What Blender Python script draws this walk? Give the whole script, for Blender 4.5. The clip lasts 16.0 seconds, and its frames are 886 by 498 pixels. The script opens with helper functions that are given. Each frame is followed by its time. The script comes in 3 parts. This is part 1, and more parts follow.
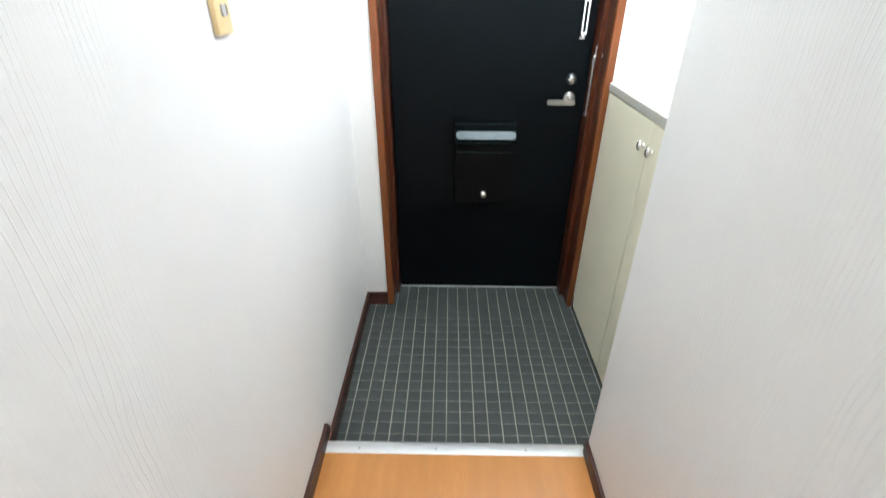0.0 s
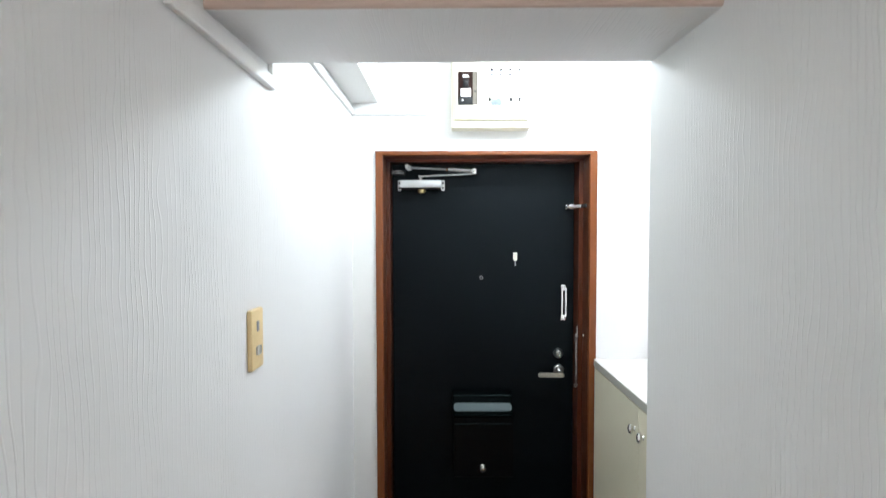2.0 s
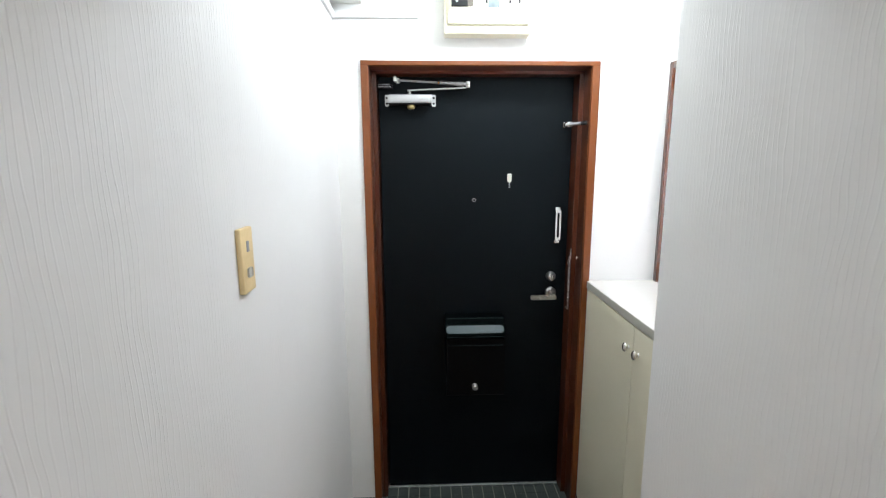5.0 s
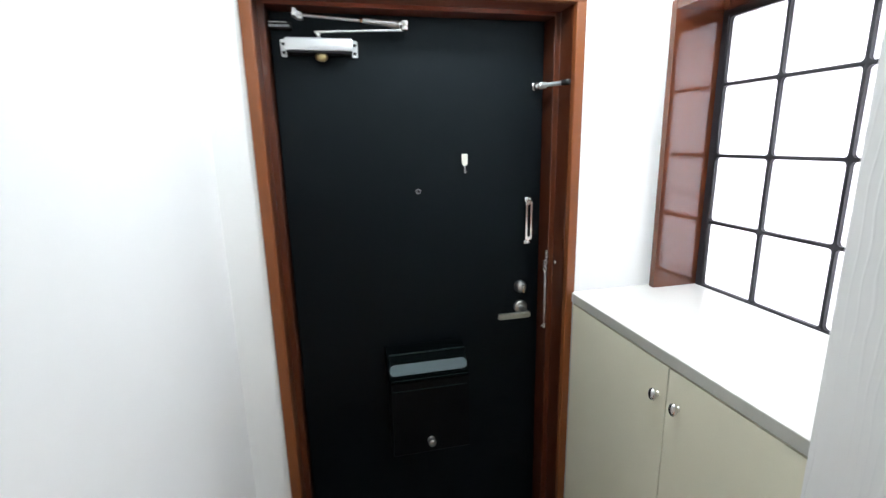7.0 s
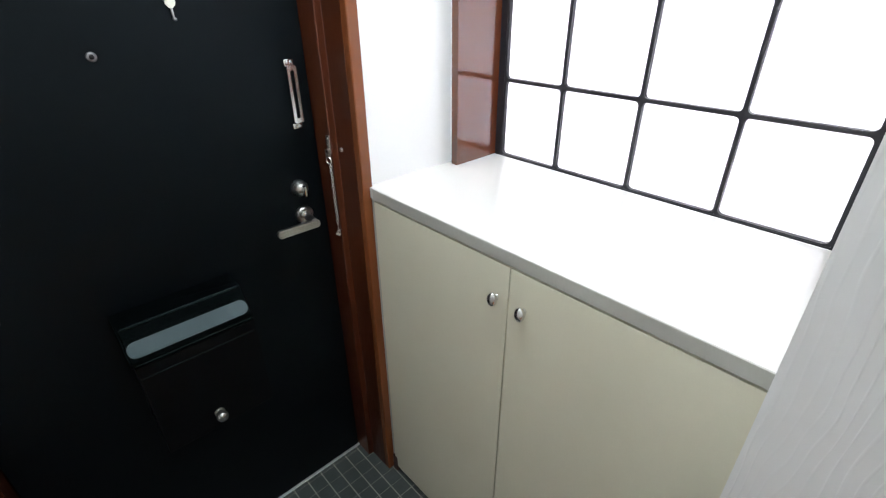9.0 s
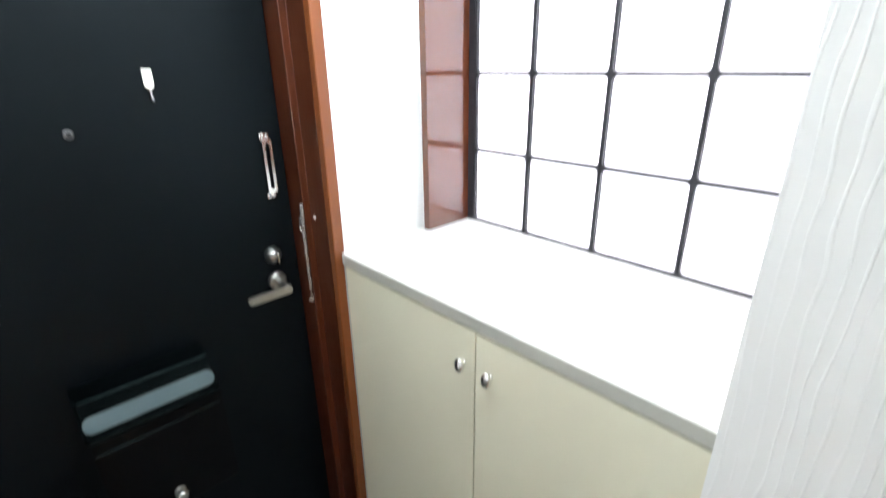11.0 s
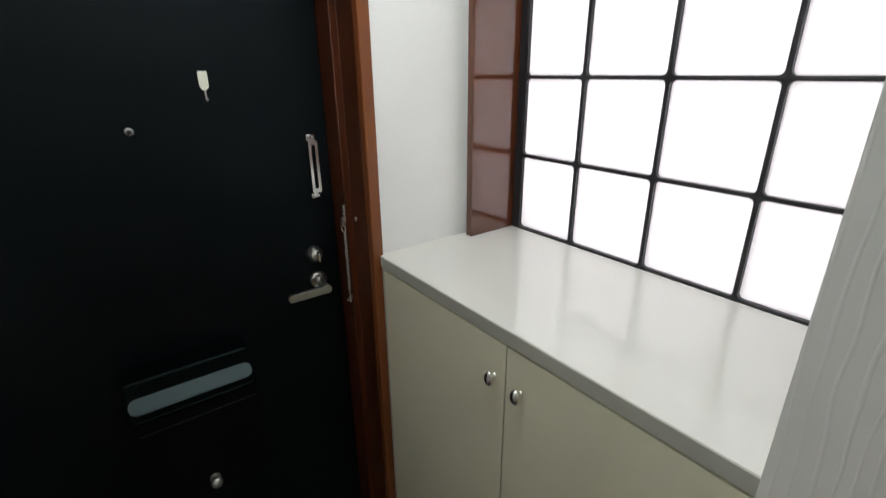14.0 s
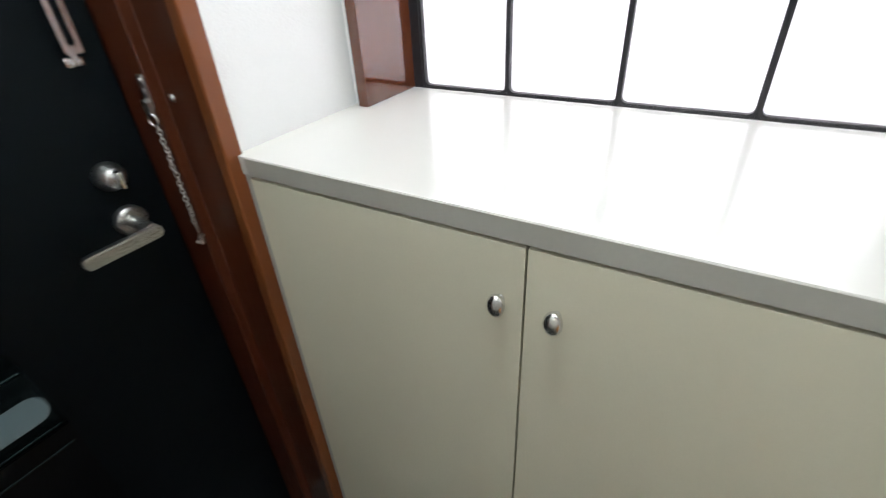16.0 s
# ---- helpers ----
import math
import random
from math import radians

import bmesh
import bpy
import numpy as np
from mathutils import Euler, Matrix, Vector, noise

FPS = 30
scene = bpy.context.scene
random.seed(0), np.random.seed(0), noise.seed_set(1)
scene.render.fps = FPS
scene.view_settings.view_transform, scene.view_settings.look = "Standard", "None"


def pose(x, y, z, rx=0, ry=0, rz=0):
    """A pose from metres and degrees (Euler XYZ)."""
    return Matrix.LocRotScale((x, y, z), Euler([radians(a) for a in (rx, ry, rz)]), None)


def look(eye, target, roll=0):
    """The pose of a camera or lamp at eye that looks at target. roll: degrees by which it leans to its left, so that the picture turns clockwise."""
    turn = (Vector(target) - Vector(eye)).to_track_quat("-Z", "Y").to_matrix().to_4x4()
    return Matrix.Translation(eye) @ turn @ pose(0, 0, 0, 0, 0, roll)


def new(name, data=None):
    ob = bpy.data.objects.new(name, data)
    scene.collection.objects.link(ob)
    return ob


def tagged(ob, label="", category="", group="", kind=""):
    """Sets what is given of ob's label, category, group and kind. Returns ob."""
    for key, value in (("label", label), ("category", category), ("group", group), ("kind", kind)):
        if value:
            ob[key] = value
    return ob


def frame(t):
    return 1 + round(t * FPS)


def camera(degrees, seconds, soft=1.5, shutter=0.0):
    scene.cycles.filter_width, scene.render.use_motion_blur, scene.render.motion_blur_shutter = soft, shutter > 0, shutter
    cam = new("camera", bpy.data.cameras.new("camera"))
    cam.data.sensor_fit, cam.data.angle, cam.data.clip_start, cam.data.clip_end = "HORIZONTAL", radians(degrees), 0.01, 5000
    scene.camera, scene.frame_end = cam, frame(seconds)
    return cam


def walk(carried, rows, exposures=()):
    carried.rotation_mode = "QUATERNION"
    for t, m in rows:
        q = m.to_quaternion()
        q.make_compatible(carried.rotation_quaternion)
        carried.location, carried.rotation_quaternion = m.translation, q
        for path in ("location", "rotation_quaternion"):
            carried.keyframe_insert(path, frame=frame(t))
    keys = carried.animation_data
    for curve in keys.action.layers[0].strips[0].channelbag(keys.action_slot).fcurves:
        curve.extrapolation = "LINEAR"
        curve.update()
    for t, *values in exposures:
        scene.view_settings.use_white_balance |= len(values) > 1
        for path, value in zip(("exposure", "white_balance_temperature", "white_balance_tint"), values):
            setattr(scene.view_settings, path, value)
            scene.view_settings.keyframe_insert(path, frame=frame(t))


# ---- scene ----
cam = camera(87.3, 16.0, soft=1.2, shutter=0.4)
PATH = [
    (0, (0.24, 0.021, 1.357), (0.219, 1.756, 0.361), 0.3),
    (0.5, (0.219, 0.025, 1.426), (0.209, 1.873, 0.662), 0.2),
    (1, (0.222, 0.011, 1.471), (0.204, 1.943, 0.955), 0.1),
    (1.5, (0.233, -0.019, 1.513), (0.207, 1.961, 1.231), -0.1),
    (2, (0.242, -0.04, 1.546), (0.224, 1.958, 1.482), -0.1),
    (2.5, (0.246, -0.062, 1.575), (0.231, 1.937, 1.642), -0.2),
    (3, (0.247, -0.061, 1.576), (0.223, 1.938, 1.635), -0.3),
    (3.5, (0.248, -0.044, 1.557), (0.208, 1.955, 1.515), -0.5),
    (4, (0.254, -0.023, 1.537), (0.211, 1.969, 1.364), -0.4),
    (4.5, (0.232, -0.001, 1.518), (0.23, 1.978, 1.233), -0.2),
    (4.7, (0.215, 0.007, 1.512), (0.243, 1.98, 1.187), -0.2),
    (6.8, (0.129, 0.51, 1.515), (0.492, 2.427, 1.072), -1.1),
    (7, (0.144, 0.587, 1.503), (0.577, 2.486, 1.053), -1.2),
    (7.5, (0.184, 0.765, 1.497), (0.89, 2.56, 0.97), -1.6),
    (8, (0.257, 0.85, 1.473), (1.243, 2.472, 0.845), -2.0),
    (8.5, (0.261, 0.901, 1.447), (1.405, 2.32, 0.623), -1.9),
    (8.7, (0.249, 0.941, 1.45), (1.418, 2.244, 0.481), -0.8),
    (10.8, (0.277, 0.911, 1.423), (1.525, 2.205, 0.545), -0.6),
    (11, (0.281, 0.902, 1.464), (1.572, 2.243, 0.731), -0.7),
    (11.5, (0.266, 0.885, 1.536), (1.639, 2.273, 1.104), -0.7),
    (12, (0.257, 0.878, 1.56), (1.656, 2.273, 1.252), -0.7),
    (12.5, (0.259, 0.876, 1.555), (1.62, 2.295, 1.19), -0.8),
    (13, (0.27, 0.879, 1.528), (1.566, 2.335, 1.079), -0.8),
    (13.5, (0.298, 0.887, 1.496), (1.51, 2.37, 0.921), -0.6),
    (14, (0.325, 0.897, 1.46), (1.444, 2.393, 0.746), -0.5),
    (14.5, (0.339, 0.916, 1.419), (1.413, 2.353, 0.536), -0.3),
    (15, (0.353, 1.026, 1.369), (1.494, 2.313, 0.348), -0.5),
    (15.5, (0.375, 1.14, 1.346), (1.639, 2.255, 0.27), -2.3),
    (16, (0.445, 1.253, 1.273), (1.867, 2.149, 0.189), -3.4),
]
EXPOSURES = [
    (0.0, 1.37, 6350, 10), (0.5, 1.25, 6250, 10), (1.0, 1.0, 6350, 10), (1.5, 0.8, 6300, 10), (2.0, 0.52, 6300, 10), (2.5, 0.25, 6350, 11), (3.5, 0.07, 6250, 9), (4.5, 0.35, 6500, 12),
    (6.8, 0.57, 6320, 10), (7.5, 0.6, 6370, 11), (8.5, 0.38, 6350, 12), (10.8, 1.15, 6350, 10), (11.0, 1.12, 6350, 10), (11.5, 0.05, 6400, 10), (12.0, -0.55, 6300, 10), (12.5, -0.8, 6300, 10),
    (13.0, -0.8, 6350, 10), (14.0, -0.5, 6850, 8), (15.0, 0.02, 7100, 8), (15.5, 0.25, 7050, 9), (16.0, 0.3, 6550, 10),
]
walk(cam, [(t, look(eye, target, roll)) for t, eye, target, roll in PATH], EXPOSURES)
def sheet_of_light():
    """World, the entrance lamp and a fill lamp added in the hall."""
    world = bpy.data.worlds.new("world")
    scene.world = world
    world.use_nodes = True
    nt = world.node_tree
    sky = nt.nodes.new("ShaderNodeTexSky")
    sky.sky_type, sky.sun_disc = "NISHITA", False
    sky.sun_elevation, sky.sun_rotation = radians(40), radians(120)
    nt.links.new(sky.outputs[0], nt.nodes["Background"].inputs[0])
    nt.nodes["Background"].inputs[1].default_value = 0.08

    def lamp(name, place, watts, radius, colour):
        data = bpy.data.lights.new(name, "POINT")
        data.energy, data.shadow_soft_size, data.color = watts, radius, colour
        new(name, data).location = place

    lamp("entrance_ceiling_lamp", (0.58, 1.42, 2.19), 16.5, 0.06, (0.89, 0.985, 1.05))
    # unseen fill added behind the camera to brighten the hall
    lamp("hall_fill_lamp", (0.27, -1.0, 2.2), 9.3, 0.10, (0.96, 0.965, 0.97))


sheet_of_light()

# ---- materials ----


def ramp(nt, fac, lo, hi, a=0.3, b=0.7):
    n = nt.nodes.new("ShaderNodeMapRange")
    nt.links.new(fac, n.inputs["Value"])
    n.inputs["From Min"].default_value, n.inputs["From Max"].default_value = a, b
    n.inputs["To Min"].default_value, n.inputs["To Max"].default_value = lo, hi
    return n.outputs[0]


def noise_of(nt, scale, stretch=(1, 1, 1), detail=4.0):
    co = nt.nodes.new("ShaderNodeTexCoord")
    mp = nt.nodes.new("ShaderNodeMapping")
    mp.inputs["Scale"].default_value = stretch
    nt.links.new(co.outputs["Object"], mp.inputs[0])
    n = nt.nodes.new("ShaderNodeTexNoise")
    n.inputs["Scale"].default_value, n.inputs["Detail"].default_value = scale, detail
    nt.links.new(mp.outputs[0], n.inputs["Vector"])
    return n.outputs[0]


def mixed(nt, fac, a, b):
    m = nt.nodes.new("ShaderNodeMix")
    m.data_type = "RGBA"
    nt.links.new(fac, m.inputs["Factor"])
    for sock, col in ((m.inputs[6], a), (m.inputs[7], b)):
        if isinstance(col, tuple):
            sock.default_value = (*col, 1)
        else:
            nt.links.new(col, sock)
    return m.outputs[2]


def shaded(c, k):
    return tuple(min(1.0, v * k) for v in c)


def surface(name, colour, rough, metal=0.0, vary=0.12, scale=6.0, grain=60.0, stretch=(1, 1, 1), bump=0.0, coat=0.0, spec=0.5, per_piece=0.0, tint=(1, 1, 1), coat_ior=1.5, coat_rough=0.06):
    """A surface with large stains, fine grain and a little relief."""
    m = bpy.data.materials.new(name)
    m.use_nodes = True
    nt = m.node_tree
    p = nt.nodes["Principled BSDF"]
    big, fine = noise_of(nt, scale, stretch), noise_of(nt, grain, stretch, 6.0)
    c1 = mixed(nt, ramp(nt, big, 0, 1), shaded(colour, 1 - vary), shaded(colour, 1 + vary))
    c2 = mixed(nt, ramp(nt, fine, 0, 0.5), c1, shaded(colour, 1 - 1.5 * vary))
    if per_piece:
        info = nt.nodes.new("ShaderNodeObjectInfo")
        c2 = mixed(nt, ramp(nt, info.outputs["Random"], 0, per_piece, 0, 1), c2, shaded(colour, 0.45))
    nt.links.new(c2, p.inputs["Base Color"])
    nt.links.new(ramp(nt, fine, rough * 0.85, rough * 1.2), p.inputs["Roughness"])
    p.inputs["Metallic"].default_value = metal
    p.inputs["Specular IOR Level"].default_value = spec
    p.inputs["Specular Tint"].default_value = (*tint, 1)
    p.inputs["Coat Weight"].default_value = coat
    p.inputs["Coat Roughness"].default_value = coat_rough
    p.inputs["Coat IOR"].default_value = coat_ior
    if bump:
        b = nt.nodes.new("ShaderNodeBump")
        b.inputs["Strength"].default_value, b.inputs["Distance"].default_value = 1.0, bump
        nt.links.new(fine, b.inputs["Height"])
        nt.links.new(b.outputs[0], p.inputs["Normal"])
    return m


def maths(nt, op, a, b=None):
    n = nt.nodes.new("ShaderNodeMath")
    n.operation = op
    for i, v in enumerate((a, b)):
        if isinstance(v, (int, float)):
            n.inputs[i].default_value = v
        elif v is not None:
            nt.links.new(v, n.inputs[i])
    return n.outputs[0]


def wallpaper(name, colour, depth, level=False):
    """Embossed vinyl paper: wavering upright ridges that join and part."""
    m = bpy.data.materials.new(name)
    m.use_nodes = True
    nt = m.node_tree
    p = nt.nodes["Principled BSDF"]
    co = nt.nodes.new("ShaderNodeTexCoord")
    xyz = nt.nodes.new("ShaderNodeSeparateXYZ")
    nt.links.new(co.outputs["Object"], xyz.inputs[0])
    u = xyz.outputs[0] if level else maths(nt, "ADD", xyz.outputs[0], xyz.outputs[1])
    sway = noise_of(nt, 1.0, (9, 2.6, 9) if level else (9, 9, 2.6), 2.0)
    far = noise_of(nt, 1.0, (26, 9, 26) if level else (26, 26, 9), 1.0)
    phase = maths(nt, "ADD", maths(nt, "MULTIPLY", u, 630.0), maths(nt, "ADD", maths(nt, "MULTIPLY", sway, 28.0), maths(nt, "MULTIPLY", far, 11.0)))
    wave = maths(nt, "SINE", phase)
    ridge = ramp(nt, wave, 0, 1, 0.70, 1.0)
    patchy = ramp(nt, noise_of(nt, 1.0, (14, 14, 1.3), 1.0), 0.25, 1.0, 0.35, 0.65)
    ridge = maths(nt, "MULTIPLY", ridge, patchy)
    grain = noise_of(nt, 420.0, (1, 1, 0.5), 2.0)
    height = maths(nt, "ADD", ridge, maths(nt, "MULTIPLY", grain, 0.12))
    b = nt.nodes.new("ShaderNodeBump")
    b.inputs["Strength"].default_value, b.inputs["Distance"].default_value = 1.0, depth
    nt.links.new(height, b.inputs["Height"])
    nt.links.new(b.outputs[0], p.inputs["Normal"])
    stain = noise_of(nt, 2.2)
    c = mixed(nt, ramp(nt, stain, 0, 1), shaded(colour, 0.97), shaded(colour, 1.01))
    nt.links.new(c, p.inputs["Base Color"])
    p.inputs["Roughness"].default_value = 0.55
    p.inputs["Specular IOR Level"].default_value = 0.35
    return m


def frosted():
    m = bpy.data.materials.new("frosted_pane")
    m.use_nodes = True
    nt = m.node_tree
    out = nt.nodes["Material Output"]
    nt.nodes.remove(nt.nodes["Principled BSDF"])
    t, d, g = (nt.nodes.new("ShaderNodeBsdf" + k) for k in ("Translucent", "Diffuse", "Glossy"))
    weave = noise_of(nt, 60.0, (1, 1.0, 0.25), 3.0)
    nt.links.new(mixed(nt, ramp(nt, weave, 0, 1), (0.885, 0.88, 0.895), (0.915, 0.91, 0.925)), t.inputs[0])
    d.inputs[0].default_value = (0.8, 0.8, 0.82, 1)
    g.inputs["Roughness"].default_value = 0.3
    a, b = nt.nodes.new("ShaderNodeMixShader"), nt.nodes.new("ShaderNodeMixShader")
    a.inputs[0].default_value, b.inputs[0].default_value = 0.2, 0.04
    nt.links.new(t.outputs[0], a.inputs[1])
    nt.links.new(d.outputs[0], a.inputs[2])
    nt.links.new(a.outputs[0], b.inputs[1])
    nt.links.new(g.outputs[0], b.inputs[2])
    nt.links.new(b.outputs[0], out.inputs[0])
    return m


def glow(name, colour, strength):
    m = bpy.data.materials.new(name)
    m.use_nodes = True
    p = m.node_tree.nodes["Principled BSDF"]
    p.inputs["Base Color"].default_value = (*colour, 1)
    p.inputs["Emission Color"].default_value = (*colour, 1)
    p.inputs["Emission Strength"].default_value = strength
    return m


PAPER = wallpaper("embossed_wallpaper", (0.80, 0.80, 0.785), 0.00056)
PAPER_LEVEL = wallpaper("embossed_wallpaper_level", (0.80, 0.80, 0.79), 0.0004, True)
PLAIN_PAPER = surface("plain_wallpaper", (0.80, 0.80, 0.78), 0.6, vary=0.02, grain=300, bump=0.0006)
BEAM_FACE = surface("pinkish_beige_paper", (0.62, 0.475, 0.40), 0.6, vary=0.03, grain=300, bump=0.0001)
CEILING = surface("ceiling_paper", (0.78, 0.77, 0.75), 0.7, vary=0.02, grain=250, bump=0.0008)
DOOR = surface("black_painted_steel", (0.0013, 0.0021, 0.0028), 0.42, vary=0.12, scale=3, grain=500, bump=0.00003, spec=0.17, tint=(0.76, 0.91, 1.0))
DOOR_BOX = surface("black_letter_box_plastic", (0.0010, 0.0016, 0.0018), 0.45, vary=0.1, grain=300, spec=0.03, tint=(0.7, 1.0, 1.0))
HIGHLIGHT_ROD = surface("glossy_black_rod", (0.0015, 0.003, 0.0034), 0.42, vary=0.1, grain=100, spec=0.15, tint=(0.7, 1.0, 1.0))
BOX_FRONT = surface("black_letter_box_steel", (0.0009, 0.0013, 0.0017), 0.42, vary=0.1, grain=300, spec=0.12)
LID_REFLECTION = surface("slate_lid_reflection", (0.029, 0.056, 0.062), 0.32, vary=0.02, grain=20)
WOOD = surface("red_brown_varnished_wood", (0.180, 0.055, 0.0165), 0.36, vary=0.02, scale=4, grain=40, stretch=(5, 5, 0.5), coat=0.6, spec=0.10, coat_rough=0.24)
# darker copy of WOOD: shade on the inner jamb faces is in the colour
LINING = surface("shaded_varnished_lining", (0.066, 0.0165, 0.0064), 0.36, vary=0.02, scale=4, grain=40, stretch=(5, 5, 0.5), coat=0.7, spec=0.1, coat_rough=0.13)
WOOD_LEVEL = surface("red_brown_varnished_rail", (0.135, 0.034, 0.017), 0.34, vary=0.02, scale=4, grain=40, stretch=(0.5, 5, 5), coat=0.9, spec=0.10, coat_rough=0.1)
WINDOW_WOOD = surface("polished_red_brown_wood", (0.105, 0.029, 0.0115), 0.4, vary=0.02, scale=4, grain=40, stretch=(5, 5, 0.5), coat=1.0, spec=0.0, coat_ior=1.75)
BASE = surface("dark_brown_skirting", (0.060, 0.019, 0.011), 0.4, vary=0.2, grain=50, stretch=(2, 2, 8), bump=0.0002)
FLOOR_WOOD = surface("orange_laminate_floor", (0.54, 0.225, 0.052), 0.32, vary=0.10, scale=4, grain=45, stretch=(6, 0.7, 1), coat=0.2)
TILE = surface("grey_green_floor_tile", (0.052, 0.064, 0.060), 0.42, vary=0.28, scale=9, grain=160, bump=0.0006, per_piece=0.35)
GROUT = surface("beige_grout", (0.31, 0.305, 0.265), 0.85, vary=0.25, scale=7, grain=200, bump=0.0006)
ALU = surface("brushed_aluminium", (0.80, 0.81, 0.81), 0.38, metal=0.85, vary=0.05, grain=180, stretch=(0.3, 6, 6))
CHROME = surface("chrome", (0.74, 0.74, 0.73), 0.14, metal=1.0, vary=0.01, grain=900)
CHAIN = surface("bright_chain_metal", (0.66, 0.66, 0.64), 0.26, metal=1.0, vary=0.02, grain=900)
KNOB = surface("bright_satin_nickel", (0.78, 0.77, 0.74), 0.24, metal=1.0, vary=0.015, grain=900)
STEEL = surface("satin_steel", (0.48, 0.48, 0.465), 0.28, metal=1.0, vary=0.015, grain=900)
DULL = surface("dull_metal", (0.22, 0.22, 0.22), 0.35, metal=1.0, vary=0.02, grain=900)
SILVER = surface("silver_paint", (0.52, 0.53, 0.53), 0.32, metal=0.75, vary=0.04, grain=200)
BRASS = surface("dull_brass", (0.50, 0.40, 0.20), 0.5, metal=0.9, vary=0.1)
CREAM_DOOR = surface("cream_laminate", (0.755, 0.712, 0.55), 0.42, vary=0.03, scale=3, grain=350, bump=0.0002)
COUNTER = surface("white_gloss_counter", (0.70, 0.69, 0.645), 0.14, vary=0.015, scale=3, grain=200, spec=0.75)
EDGE = surface("grey_counter_edge", (0.46, 0.45, 0.395), 0.4, vary=0.04, grain=200)
BEIGE = surface("beige_switch_plastic", (0.80, 0.62, 0.33), 0.4, vary=0.04, grain=120)
IVORY = surface("ivory_plastic", (0.80, 0.76, 0.58), 0.4, vary=0.03, grain=120)
WHITE = surface("white_plastic", (0.82, 0.82, 0.80), 0.4, vary=0.03, grain=120)
HOOK_WHITE = surface("yellowed_white_plastic", (0.78, 0.76, 0.65), 0.4, vary=0.05, grain=120)
BROWN = surface("brown_bakelite", (0.022, 0.012, 0.010), 0.8, vary=0.15, spec=0.05)
BLACK = surface("black_plastic", (0.012, 0.012, 0.012), 0.5, vary=0.1, spec=0.2)
DARK_GREY = surface("dark_grey_plastic", (0.02, 0.02, 0.021), 0.9, vary=0.06, spec=0.0)
GREY = surface("grey_plastic", (0.33, 0.33, 0.36), 0.45, vary=0.06)
LATTICE = surface("black_lattice_metal", (0.016, 0.015, 0.018), 0.4, vary=0.1, grain=120)
PANE = frosted()
DAYLIGHT = glow("hazy_daylight", (1.0, 0.98, 1.03), 2.9)
# near-black colour that paints the shade inside gaps
SHADOW_GAP = surface("painted_gap_shade", (0.03, 0.026, 0.02), 0.8, vary=0.1)

# ---- mesh helpers ----


def box(bm, x0, x1, y0, y1, z0, z1, bevel=0.0, seg=2):
    made = bmesh.ops.create_cube(bm, size=1.0, matrix=Matrix.Translation(((x0 + x1) / 2, (y0 + y1) / 2, (z0 + z1) / 2)) @ Matrix.Diagonal((x1 - x0, y1 - y0, z1 - z0, 1)))
    if bevel:
        vs = set(made["verts"])
        bmesh.ops.bevel(bm, geom=[e for e in bm.edges if e.verts[0] in vs and e.verts[1] in vs], offset=bevel, segments=seg, affect="EDGES", profile=0.5)
    return bm


def rod(bm, a, b, r, r2=None, seg=20):
    a, b = Vector(a), Vector(b)
    turn = (b - a).to_track_quat("Z", "Y").to_matrix().to_4x4()
    bmesh.ops.create_cone(bm, cap_ends=True, segments=seg, radius1=r, radius2=r if r2 is None else r2, depth=(b - a).length, matrix=Matrix.Translation((a + b) / 2) @ turn)
    return bm


def ball(bm, place, r, squash=(1, 1, 1), seg=16):
    bmesh.ops.create_uvsphere(bm, u_segments=seg, v_segments=seg // 2 + 2, radius=r, matrix=Matrix.Translation(place) @ Matrix.Diagonal((*squash, 1)))
    return bm


def turned(bm, base, axis, profile, seg=28):
    """A turned shape: profile rows of (height along the axis, radius)."""
    turn = Vector(axis).to_track_quat("Z", "Y").to_matrix().to_4x4()
    m = Matrix.Translation(base) @ turn
    rings = [[bm.verts.new(m @ Vector((r * math.cos(2 * math.pi * i / seg), r * math.sin(2 * math.pi * i / seg), h))) for i in range(seg)] for h, r in profile]
    for a, b in zip(rings, rings[1:]):
        for i in range(seg):
            bm.faces.new((a[i], a[(i + 1) % seg], b[(i + 1) % seg], b[i]))
    bm.faces.new(rings[0][::-1])
    bm.faces.new(rings[-1])
    return bm


def prism(bm, outline, to3d, depth):
    """An outline in 2D pushed through depth: to3d(u, v, w) gives the place."""
    a = [bm.verts.new(to3d(u, v, 0)) for u, v in outline]
    b = [bm.verts.new(to3d(u, v, depth)) for u, v in outline]
    n = len(a)
    bm.faces.new(a)
    bm.faces.new(b[::-1])
    for i in range(n):
        bm.faces.new((a[i], b[i], b[(i + 1) % n], a[(i + 1) % n]))
    bmesh.ops.recalc_face_normals(bm, faces=bm.faces)
    return bm


def rounded(u0, u1, v0, v1, r, n=6):
    pts = []
    for cu, cv, start in ((u1 - r, v1 - r, 0), (u0 + r, v1 - r, 90), (u0 + r, v0 + r, 180), (u1 - r, v0 + r, 270)):
        for k in range(n + 1):
            a = radians(start + 90 * k / n)
            pts.append((cu + r * math.cos(a), cv + r * math.sin(a)))
    return pts


ROUNDED = ("knob", "lock_rosette", "lever_rosette", "peephole", "lens", "swivel", "arm", "elbow", "valve_knob", "screw", "hook_tip", "rubber_tip")


